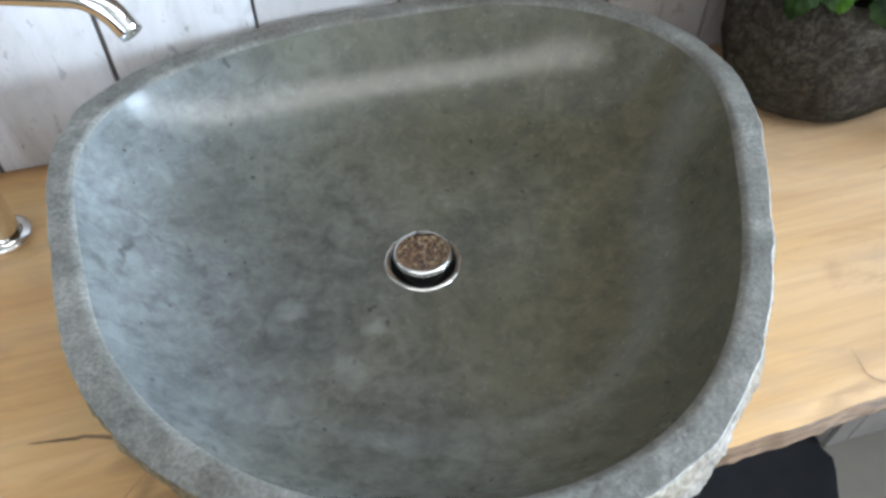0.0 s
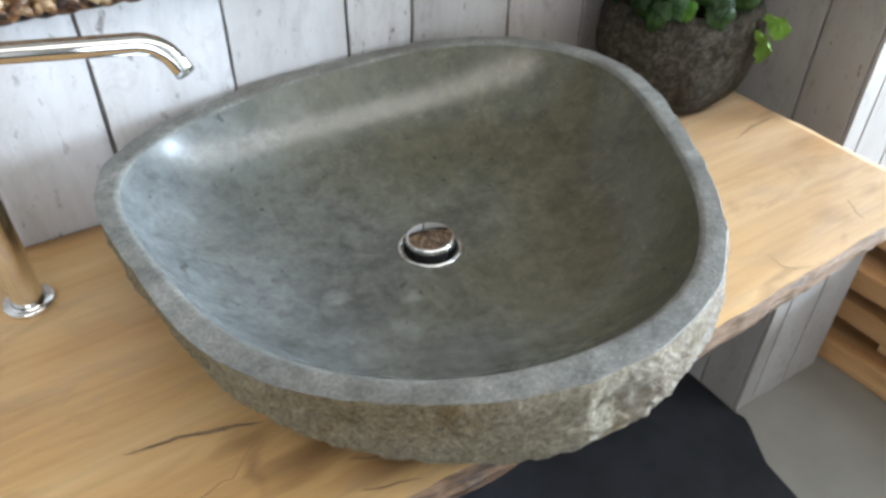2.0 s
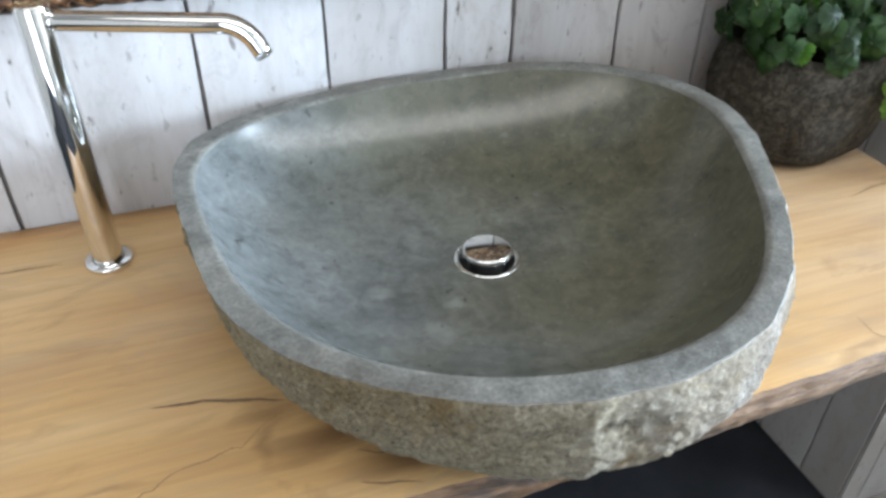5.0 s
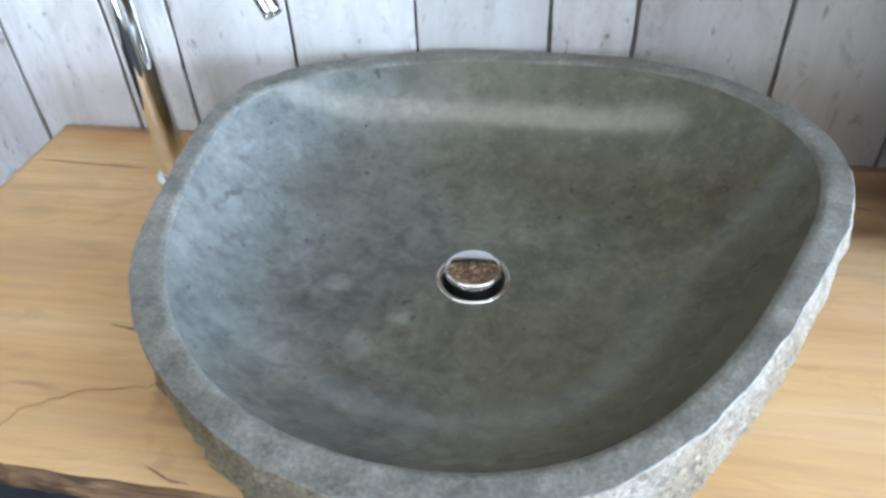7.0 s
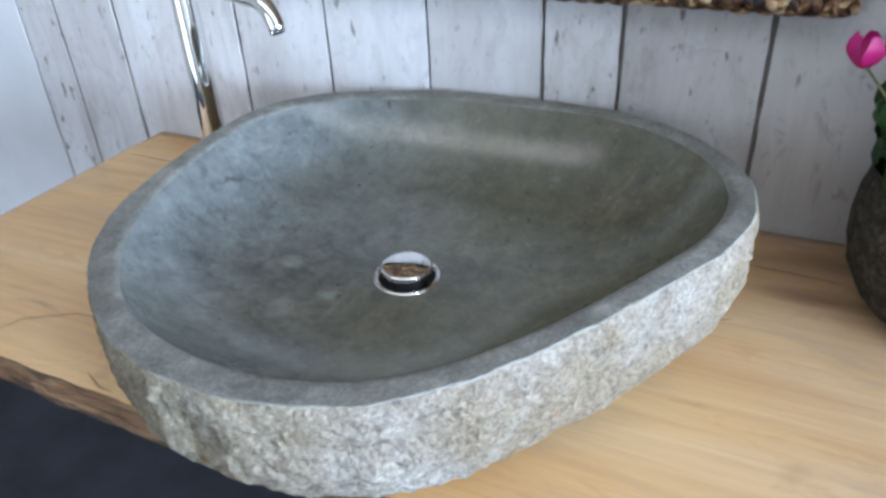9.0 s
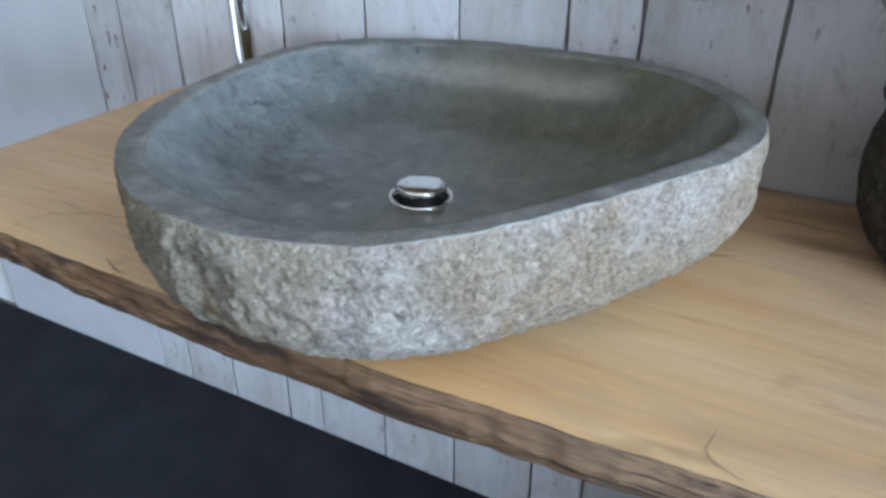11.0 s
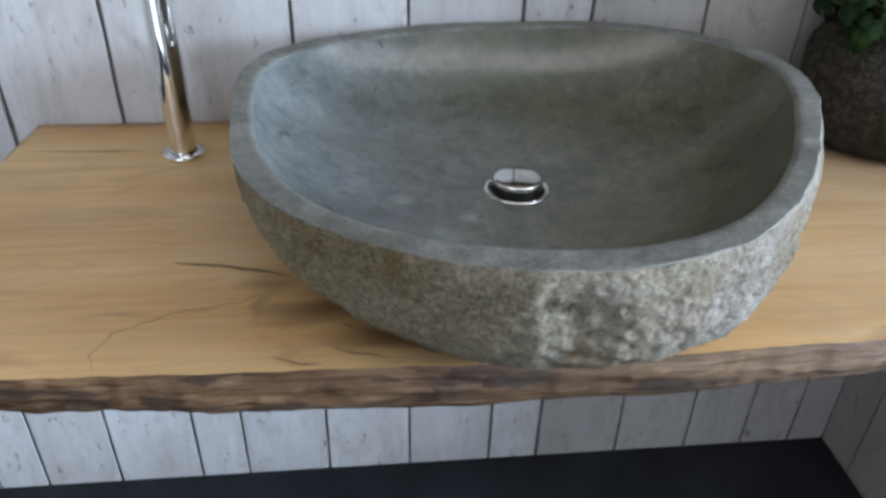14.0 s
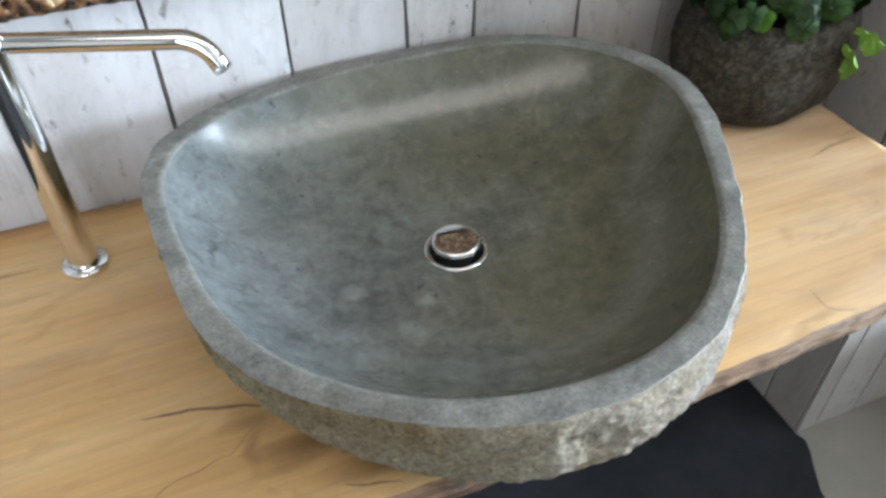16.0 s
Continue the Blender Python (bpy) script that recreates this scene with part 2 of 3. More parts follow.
def whitewash(name, tone=(0.66, 0.655, 0.65), wear=1.0):
    k = Nodes(name)
    rnd = k.n("ShaderNodeVectorMath", Vector=(31.0, 17.0, 23.0))
    rnd.operation = "SCALE"
    k.put(rnd.inputs["Scale"], k.random())
    shift = rnd.outputs["Vector"]
    grain = k.noise(k.stretch(34, 34, 4.2, shift), 1.0, 7, 0.68, 0.8)
    patch = k.noise(k.stretch(7, 7, 3.0, shift), 1.0, 6, 0.62, 0.5)
    worn = k.math("MULTIPLY", k.ramp(grain, (0.38, 1.0), (0.58, 0.0)), k.ramp(patch, (0.36, 0.05), (0.60, 0.40)))
    speck = k.math("MULTIPLY", k.ramp(k.noise(k.stretch(70, 70, 28, shift), 1.0, 4, 0.6), (0.30, 1.0), (0.38, 0.0)), k.ramp(patch, (0.36, 0.1), (0.6, 1.0)))
    tint = k.ramp(k.noise(k.stretch(5, 5, 1.8, shift), 1.0, 4), (0.35, tuple(q * w for q, w in zip(tone, (0.82, 0.79, 0.76)))), (0.6, tone), (0.8, tuple(min(1, q * 1.08) for q in tone)))
    per = k.ramp(k.random(), (0.0, 0.95), (1.0, 1.03))
    col = k.mix(1.0, tint, per, "MULTIPLY")
    smudge = k.ramp(k.noise(k.stretch(16, 16, 9, shift), 1.0, 8, 0.68, 0.6), (0.54, 0.0), (0.72, 0.5))
    col = k.mix(smudge, col, tuple(q * w for q, w in zip(tone, (0.60, 0.55, 0.50))))
    col = k.mix(worn, col, (0.30, 0.27, 0.245))
    col = k.mix(speck, col, (0.13, 0.105, 0.085))
    # short dark nicks and grey scuffs where the paint has rubbed off
    nick = k.ramp(k.noise(k.stretch(120, 120, 46, shift), 1.0, 5, 0.62, 0.5), (0.60, 0.0), (0.70, min(1.0, 0.55 * wear)))
    col = k.mix(k.math("MULTIPLY", nick, k.ramp(k.noise(k.stretch(11, 11, 6, shift), 1.0, 4), (0.42, 0.0), (0.60, 1.0))), col, (0.20, 0.175, 0.155))
    scuff = k.ramp(k.noise(k.stretch(26, 26, 13, shift), 1.0, 9, 0.74, 1.0), (0.54, 0.0), (0.66, min(1.0, 0.42 * wear)))
    col = k.mix(scuff, col, tuple(q * w for q, w in zip(tone, (0.56, 0.53, 0.51))))
    return k.done(col, 0.62, k.bump(grain, 0.25, 0.002), spec=0.3)


def braid_fibre():
    k = Nodes("dried_hyacinth")
    rnd = k.n("ShaderNodeVectorMath", Vector=(37.0, 19.0, 29.0))
    rnd.operation = "SCALE"
    k.put(rnd.inputs["Scale"], k.random())
    v = k.stretch(30, 44, 44, rnd.outputs["Vector"])
    col = k.ramp(k.noise(v, 1.0, 3, 0.5, 0.8), (0.36, (0.014, 0.007, 0.004)), (0.46, (0.075, 0.032, 0.012)), (0.54, (0.20, 0.095, 0.035)), (0.62, (0.44, 0.31, 0.17)), (0.74, (0.60, 0.50, 0.34)))
    streak = k.ramp(k.noise(k.stretch(60, 300, 300), 1.0, 4, 0.6), (0.35, 0.6), (0.65, 1.25))
    col = k.mix(1.0, col, streak, "MULTIPLY")
    return k.done(col, 0.42, k.bump(k.noise(k.stretch(60, 300, 300), 1.0, 4, 0.6), 0.5, 0.002), spec=0.4)


def plain(name, a, b, scale=8, rough=0.7, metal=0.0, bump=0.0, fine=120, spec=None):
    k = Nodes(name)
    v = k.stretch(1, 1, 1)
    col = k.ramp(k.noise(v, scale, 7, 0.62), (0.32, a), (0.68, b))
    nb = k.bump(k.noise(v, fine, 5, 0.7), bump, 0.003) if bump else None
    return k.done(col, rough, nb, metal, spec)


def leaf_material(name, deep, pale):
    k = Nodes(name)
    v = k.stretch(1, 1, 1)
    rad = k.n("ShaderNodeVectorMath", Vector=v)
    rad.operation = "LENGTH"
    ring = k.math("ADD", rad.outputs["Value"], k.math("MULTIPLY", k.noise(v, 90, 4), 0.018))
    col = k.ramp(k.math("MULTIPLY", ring, 18.0), (0.25, deep), (0.50, pale), (0.62, deep))
    per = k.ramp(k.random(), (0.0, 0.6), (1.0, 1.5))
    col = k.mix(1.0, col, per, "MULTIPLY")
    return k.done(col, 0.5, k.bump(k.noise(v, 120, 4), 0.3, 0.002), spec=0.2)


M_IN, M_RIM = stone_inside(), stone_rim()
M_OUT = stone_outside("rough_river_stone", (0.235, 0.213, 0.177), (0.36, 0.331, 0.288), (0.455, 0.424, 0.378), 1.0, True)
M_POT = stone_outside("mossy_dark_stone", (0.026, 0.021, 0.014), (0.052, 0.044, 0.031), (0.11, 0.097, 0.075), 0.6)
M_TOP = wood("oiled_oak", (0.600, 0.378, 0.164), (0.50, 0.290, 0.115), (0.665, 0.455, 0.228), stains=((-0.268, -0.405, 0.035, 0.022, 0.55), (-0.268, -0.440, 0.012, 0.03, 0.5), (-0.21, -0.455, 0.075, 0.022, 0.75), (-0.15, -0.495, 0.08, 0.020, 0.7), (0.42, -0.05, 0.11, 0.035, 0.5), (-0.40, -0.458, 0.05, 0.006, 0.4), (-0.05, -0.525, 0.10, 0.010, 0.6), (0.50, -0.47, 0.035, 0.02, 0.3), (0.42, -0.13, 0.09, 0.022, 0.6), (0.60, -0.46, 0.035, 0.012, 0.35), (0.33, -0.525, 0.06, 0.008, 0.4), (-0.50, -0.515, 0.05, 0.008, 0.3), (0.63, -0.33, 0.04, 0.01, 0.3)))
M_CHIP = plain("chipped_edge", (0.11, 0.103, 0.088), (0.23, 0.22, 0.19), 110, 0.8, bump=0.4)
M_EDGE = bark_edge()
M_BOARD = whitewash("whitewashed_board", (0.60, 0.595, 0.595))
M_SMOOTH = plain("white_painted_board", (0.50, 0.50, 0.50), (0.58, 0.58, 0.58), 5, 0.6, bump=0.1)
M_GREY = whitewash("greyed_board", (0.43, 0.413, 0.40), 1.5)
# pier tone lowered in place of weaker window light on its front
M_PIER = whitewash("worn_dimmed_board", (0.33, 0.306, 0.28), 1.3)
M_GAP = plain("dark_joint", (0.10, 0.088, 0.078), (0.19, 0.17, 0.155), 30)
M_CHROME = plain("chrome", (0.80, 0.79, 0.77), (0.86, 0.85, 0.83), 4, 0.05, 1.0)
M_BLACK = plain("hollow_black", (0.012, 0.012, 0.012), (0.02, 0.02, 0.02), 20, 0.5)
M_MAT = plain("charcoal_felt", (0.011, 0.0115, 0.013), (0.022, 0.023, 0.027), 6, 0.88, bump=0.3, fine=300, spec=0.22)
M_FLOOR = plain("worn_concrete", (0.145, 0.131, 0.106), (0.21, 0.19, 0.157), 2.5, 0.6, bump=0.15)
M_PLASTER = plain("white_plaster", (0.74, 0.74, 0.73), (0.80, 0.80, 0.79), 3, 0.8, bump=0.1)
M_ROOM = plain("warm_plaster", (0.22, 0.20, 0.17), (0.30, 0.275, 0.24), 3, 0.85)
M_CEIL = plain("boarded_ceiling", (0.27, 0.25, 0.22), (0.35, 0.33, 0.29), 3, 0.8)
M_BRAID = braid_fibre()
M_SLAB = wood("raw_timber", (0.40, 0.21, 0.08), (0.24, 0.11, 0.04), (0.52, 0.31, 0.14), along=(8, 1.0, 8), rough=0.7)
M_CRACK = plain("crack_shadow", (0.17, 0.11, 0.065), (0.29, 0.19, 0.115), 60, 0.9)
M_LEAF = leaf_material("cyclamen_leaf", (0.006, 0.020, 0.003), (0.020, 0.046, 0.011))
M_LEAF_PALE = leaf_material("variegated_leaf", (0.008, 0.027, 0.006), (0.045, 0.088, 0.038))
M_LEAF_NEW = leaf_material("young_leaf", (0.028, 0.085, 0.008), (0.055, 0.13, 0.016))
M_IVY = plain("fresh_leaf", (0.14, 0.28, 0.04), (0.24, 0.40, 0.08), 40, 0.4)
M_STEM = plain("stem", (0.10, 0.16, 0.05), (0.18, 0.16, 0.08), 40, 0.5)
M_PETAL = plain("magenta_petal", (0.30, 0.004, 0.09), (0.46, 0.010, 0.16), 60, 0.5)
M_SOIL = plain("potting_soil", (0.02, 0.014, 0.01), (0.05, 0.035, 0.025), 60, 0.95, bump=0.8)


# ---- mesh helpers ----
def thing(name, at=(0, 0, 0), label="", category="", group="", kind=""):
    ob = new(name)
    ob.location = at
    ob.empty_display_size = 0.05
    return tagged(ob, label, category, group, kind)


def link(name, me, material, parent=None, label="", at=None):
    ob = new(name, me)
    for mt in material if isinstance(material, (list, tuple)) else (material,):
        if len(me.materials) < (len(material) if isinstance(material, (list, tuple)) else 1):
            me.materials.append(mt)
    ob.parent = parent
    if at is not None:
        ob.location = at
    return tagged(ob, label)


def part(name, bm, material, parent=None, label="", smooth=True, at=None):
    me = bpy.data.meshes.new(name)
    bm.normal_update()
    bm.to_mesh(me)
    bm.free()
    me.shade_smooth() if smooth else me.shade_flat()
    return link(name, me, material, parent, label, at)


def box(x0, x1, y0, y1, z0, z1, bevel=0.0, bm=None):
    bm = bm or bmesh.new()
    got = bmesh.ops.create_cube(bm, size=1, matrix=Matrix.LocRotScale(((x0 + x1) / 2, (y0 + y1) / 2, (z0 + z1) / 2), None, (x1 - x0, y1 - y0, z1 - z0)))
    if bevel:
        edges = list({e for v in got["verts"] for e in v.link_edges})
        bmesh.ops.bevel(bm, geom=edges, offset=bevel, segments=2, affect="EDGES", profile=0.6)
    return bm


def lathe(profile, sides=48, bm=None, centre=(0, 0)):
    """A turned body from (radius, height) pairs."""
    bm = bm or bmesh.new()
    rings = []
    for r, z in profile:
        if r < 1e-6:
            rings.append([bm.verts.new((centre[0], centre[1], z))])
        else:
            rings.append([bm.verts.new((centre[0] + r * math.cos(2 * math.pi * q / sides), centre[1] + r * math.sin(2 * math.pi * q / sides), z)) for q in range(sides)])
    bridge(bm, rings)
    return bm


def bridge(bm, rings):
    for a, b in zip(rings, rings[1:]):
        n = max(len(a), len(b))
        for q in range(n):
            f = [a[q % len(a)], a[(q + 1) % len(a)], b[(q + 1) % len(b)], b[q % len(b)]]
            f = [v for k, v in enumerate(f) if v not in f[:k]]
            if len(f) > 2:
                bm.faces.new(f)


def tube(points, radius, sides=10, bm=None, cap=True):
    """A tube along points; radius is a number or one number a point."""
    bm = bm or bmesh.new()
    pts = [Vector(p) for p in points]
    rad = radius if isinstance(radius, (list, tuple)) else [radius] * len(pts)
    up = Vector((0.13, 0.31, 0.94))
    rings = []
    for q, p in enumerate(pts):
        d = (pts[min(q + 1, len(pts) - 1)] - pts[max(q - 1, 0)]).normalized()
        s = d.cross(up)
        s = (d.cross(Vector((1, 0, 0))) if s.length < 0.05 else s).normalized()
        u = s.cross(d)
        up = u
        rings.append([bm.verts.new(p + rad[q] * (math.cos(2 * math.pi * k / sides) * s + math.sin(2 * math.pi * k / sides) * u)) for k in range(sides)])
    bridge(bm, rings)
    if cap:
        bm.faces.new(list(reversed(rings[0])))
        bm.faces.new(rings[-1])
    return bm


# ---- the setting ----
random.seed(5)
floor = part("floor", box(-3.0, 4.7, -3.6, 0.3, -0.1, 0.0), M_FLOOR, smooth=False)
tagged(floor, "pale worn concrete floor with faint stains", "floor", kind="structure")
bm = box(-3.0, 4.7, -3.6, ROOF_Y0, ROOF_Z, 2.7)
box(-3.0, 4.7, ROOF_Y1, 0.3, ROOF_Z, 2.7, bm=bm)
box(-3.0, ROOF_X0, ROOF_Y0, ROOF_Y1, ROOF_Z, 2.7, bm=bm)
box(ROOF_X1, 4.7, ROOF_Y0, ROOF_Y1, ROOF_Z, 2.7, bm=bm)
ceiling = part("ceiling", bm, M_CEIL, smooth=False)
tagged(ceiling, "plain grey-beige ceiling with a roof light", "ceiling", kind="structure")
lamp_body = part("ceiling_lamp", box(LAMP_X0 - 0.02, LAMP_X1 + 0.02, LAMP_Y0 - 0.02, LAMP_Y1 + 0.02, LAMP_Z, 2.598, 0.008), M_PLASTER, smooth=False)
tagged(lamp_body, "long white ceiling lamp housing, added out of view", "lamp")
wall_left = part("wall_left", box(-3.1, -3.0, -3.6, 0.3, 0, 2.6), M_ROOM, smooth=False)
tagged(wall_left, "plain plastered wall", "wall", kind="structure")

# front wall; its opening is added for the unseen fill light
bm = box(-3.0, FILL_X0, FILL_Y - 0.1, FILL_Y, 0, 2.6)
box(FILL_X1, 4.7, FILL_Y - 0.1, FILL_Y, 0, 2.6, bm=bm)
box(FILL_X0, FILL_X1, FILL_Y - 0.1, FILL_Y, FILL_Z1, 2.6, bm=bm)
tagged(part("wall_front", bm, M_ROOM, smooth=False), "plain plastered wall with an opening added for a fill light", "wall", kind="structure")
# side wall with the window
bm = box(WIN_X, WIN_X + 0.15, -3.6, WIN_Y0, 0, 2.6)
box(WIN_X, WIN_X + 0.15, WIN_Y1, 0.3, 0, 2.6, bm=bm)
box(WIN_X, WIN_X + 0.15, WIN_Y0, WIN_Y1, 0, WIN_Z0, bm=bm)
box(WIN_X, WIN_X + 0.15, WIN_Y0, WIN_Y1, WIN_Z1, 2.6, bm=bm)
tagged(part("wall_right", bm, M_ROOM, smooth=False), "plain plastered wall with a window opening", "wall", kind="structure")

# short unseen wall stub, added to keep window light off the pier front
tagged(part("wall_return", box(2.40, 2.50, -0.42, 0.0119, 0, 2.599), M_ROOM, smooth=False), "plain plastered wall stub, added out of view to block light", "wall", kind="structure")

# boarded wall behind the counter: backing, then one object a board
wall_back = part("wall_back", box(-3.0, 4.7, 0.012, 0.2, 0, 2.6), M_PLASTER, smooth=False)
tagged(wall_back, "wall clad with whitewashed distressed vertical boards", "wall", kind="structure")
part("joint_backing", box(-1.44, 0.775, 0.006, 0.0119, 0.0, 2.598), M_GAP, wall_back, smooth=False)
JOINTS = (-1.44, -0.885, -0.795, -0.660, -0.506, -0.417, -0.259, -0.102, 0.058, 0.156, 0.320, 0.469, 0.590, 0.696, 0.773)


def board(x0, x1, parent, turn=None, paint=None):
    """A bevelled upright board from x0 to x1 with its face at y = 0."""
    g = random.uniform(0.0018, 0.0034)
    bm = box(x0 + g, x1 - g, 0.0, 0.0058, 0.001, 2.597, 0.0008)
    bmesh.ops.subdivide_edges(bm, edges=[e for e in bm.edges if abs(e.verts[0].co.z - e.verts[1].co.z) > 1], cuts=110)
    for v in bm.verts:
        s_ = 1 if v.co.x > (x0 + x1) / 2 else 5
        v.co.x += 0.0012 * noise.noise((v.co.z * 9, x0 * 9, s_)) + 0.0014 * noise.noise((v.co.z * 34, x0 * 9, s_))
    if turn is not None:
        bmesh.ops.transform(bm, matrix=turn, verts=bm.verts)
    return part("board", bm, paint or M_BOARD, parent, smooth=False)


for a, b in zip(JOINTS, JOINTS[1:]):
    # boards right of x = 0.15 get the darker, more scuffed tone
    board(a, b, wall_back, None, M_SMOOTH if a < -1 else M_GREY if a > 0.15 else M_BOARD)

# boarded pier that closes the recess
pier = part("pier", box(0.781, 1.049, -0.316, 0.0, 0, 2.6), M_GAP, smooth=False)
tagged(pier, "projecting pier clad with grey whitewashed boards", "wall", kind="structure")
side = Matrix.Translation((0.775, 0, 0)) @ Matrix.Rotation(radians(-90), 4, "Z")
for a, b in ((-0.004, 0.095), (0.095, 0.222), (0.222, 0.316)):
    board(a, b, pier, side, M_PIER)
face = Matrix.Translation((0, -0.322, 0))
for a, b in ((0.777, 0.825), (0.825, 0.93), (0.93, 1.051)):
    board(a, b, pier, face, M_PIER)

# dark felt covering on the floor
bm = bmesh.new()
edge = [(-2.98, -3.5), (0.40, -3.5)] + [(0.42 + 0.30 * (q / 19) ** 0.8 + 0.006 * math.sin(q * 1.7), -3.3 + q * 0.150) for q in range(20)] + [(0.752, -0.40), (0.770, -0.37), (0.780, -0.345), (0.772, -0.325), (0.7725, -0.0015), (-2.98, -0.0015)]
low = [bm.verts.new((x, y, 0.0005)) for x, y in edge]
top = [bm.verts.new((x, y, 0.005)) for x, y in edge]
bm.faces.new(top)
for q in range(len(edge)):
    bm.faces.new((low[q], low[(q + 1) % len(edge)], top[(q + 1) % len(edge)], top[q]))
floor_mat = part("floor_mat", bm, M_MAT, smooth=False)
tagged(floor_mat, "charcoal felt floor mat with a wavy cut edge", "mat")

# ---- the counter ----
counter = thing("wooden_counter", (0, 0, TOP), "thick oiled oak slab counter with a live front edge", "counter")
NX, THICK = 150, 0.056


def front_edge(x):
    return -0.540 + 0.014 * min(1.0, (x / 0.5) ** 2) + 0.003 * noise.noise((x * 9, 0.3, 0)) + 0.0018 * noise.noise((x * 45, 1.3, 0))


def left_edge(y):
    return -0.622 + 0.05 * y + 0.003 * noise.noise((y * 14, 4.0, 0))


def right_edge(y):
    return 0.662 - 0.004 * y + 0.003 * noise.noise((y * 14, 8.0, 0))


bm = bmesh.new()
NY = 26
grid = []
for j in range(NY + 1):
    row = []
    for i in range(NX + 1):
        u, w = i / NX, j / NY
        y0 = front_edge(-0.64 + u * 1.34)
        y = y0 * (1 - w) - 0.003 * w
        x = left_edge(y) * (1 - u) + right_edge(y) * u
        row.append(bm.verts.new((x, y, -0.0025 * max(0.0, 1 - w * 26) + 0.0004 * noise.noise((x * 9, y * 22, 0)))))
    grid.append(row)
for a, b in zip(grid, grid[1:]):
    for i in range(NX):
        bm.faces.new((a[i], a[i + 1], b[i + 1], b[i]))
rim = [v for v in grid[0]] + [r[-1] for r in grid[1:]] + list(reversed(grid[-1][:-1])) + [r[0] for r in reversed(grid[1:-1])]
low = []
for v in rim:
    x, y, _ = v.co
    low.append(bm.verts.new((x, y + (0.018 if y < -0.5 else 0), -0.042)))
bm.faces.new(list(reversed(low)))
for q in range(NX, len(rim)):
    p = (q + 1) % len(rim)
    bm.faces.new((rim[q], low[q], low[p], rim[p]))
slab = part("slab", bm, M_TOP, counter, "honey coloured oiled oak top with knots and grain")
# live edge: its own rough strip along the front
bm = bmesh.new()
NZ = 9
rings = []
for i in range(NX * 3 + 1):
    u = i / (NX * 3)
    x0 = -0.64 + u * 1.34
    y0 = front_edge(x0)
    x = left_edge(y0) * (1 - u) + right_edge(y0) * u
    col = []
    for j in range(NZ + 1):
        w = j / NZ
        deep = 0.055 + 0.004 * noise.noise((x * 6, 2.0, 0)) - 0.011 * min(1.0, (x / 0.5) ** 2)
        n1 = noise.noise((x * 5, w * 1.6, 5.0)) * 0.004 + noise.noise((x * 6, w * 9, 9.0)) * 0.0045 + noise.noise((x * 34, w * 14, 2.0)) * 0.0022 + noise.noise((x * 80, w * 9, 3.0)) * 0.0012
        bulge = 0.004 * math.sin(math.pi * w) - 0.007 * w * w
        fade = min(1.0, w * 5)
        col.append(bm.verts.new((x, y0 - bulge + 0.0004 - n1 * fade, -0.0024 - deep * w)))
    col.append(bm.verts.new((x, y0 + 0.03, -0.0024 - deep * 0.99)))
    rings.append(col)
for a, b in zip(rings, rings[1:]):
    for j in range(NZ + 1):
        bm.faces.new((a[j], a[j + 1], b[j + 1], b[j]))
part("live_edge", bm, M_EDGE, counter, "weathered brown live edge with grey bark remains")


def crack(points, width, bend=0.004):
    """A narrow drying crack, tapered at both ends, lying in the slab's top."""
    bm = bmesh.new()
    pts = []
    for (ax, ay), (bx, by) in zip(points, points[1:]):
        for q in range(6):
            s = q / 6
            x, y = ax + (bx - ax) * s, ay + (by - ay) * s
            pts.append((x + bend * noise.noise((x * 60, y * 60, 3)), y + bend * noise.noise((x * 60, y * 60, 7))))
    pts.append(points[-1])
    n = len(pts) - 1
    lo, hi = [], []
    for q, (x, y) in enumerate(pts):
        ax, ay = pts[max(q - 1, 0)]
        bx, by = pts[min(q + 1, n)]
        l = math.hypot(bx - ax, by - ay) or 1
        wd = width * (0.12 + math.sin(math.pi * q / n) ** 0.7) * (0.7 + 0.5 * abs(noise.noise((x * 120, y * 120, 1)))) / 2
        nx, ny = -(by - ay) / l * wd, (bx - ax) / l * wd
        lo.append(bm.verts.new((x - nx, y - ny, 0.0009)))
        hi.append(bm.verts.new((x + nx, y + ny, 0.0009)))
    for q in range(n):
        bm.faces.new((lo[q], lo[q + 1], hi[q + 1], hi[q]))
    part("crack", bm, M_CRACK, slab, "dark drying crack")


crack([(-0.366, -0.367), (-0.319, -0.374), (-0.272, -0.388), (-0.245, -0.398)], 0.0045, 0.002)
crack([(-0.25, -0.408), (-0.29, -0.440), (-0.352, -0.452), (-0.398, -0.480), (-0.411, -0.508), (-0.402, -0.530)], 0.0011, 0.006)
crack([(-0.255, -0.520), (-0.23, -0.530), (-0.208, -0.534)], 0.0022, 0.003)
crack([(-0.202, -0.512), (-0.18, -0.520), (-0.149, -0.531)], 0.0022, 0.003)
crack([(-0.195, -0.478), (-0.149, -0.502), (-0.098, -0.530)], 0.0028, 0.003)
crack([(-0.612, -0.092), (-0.532, -0.093), (-0.454, -0.097)], 0.0026, 0.002)
crack([(0.366, -0.480), (0.359, -0.508), (0.374, -0.522), (0.392, -0.528)], 0.0016, 0.005)
crack([(0.551, -0.463), (0.537, -0.483), (0.531, -0.505)], 0.0018, 0.004)
crack([(0.544, -0.281), (0.60, -0.268), (0.658, -0.265)], 0.0026, 0.001)
crack([(0.340, -0.088), (0.40, -0.090), (0.445, -0.092)], 0.0036, 0.002)
crack([(0.277, -0.223), (0.31, -0.210), (0.337, -0.201)], 0.0030, 0.002)

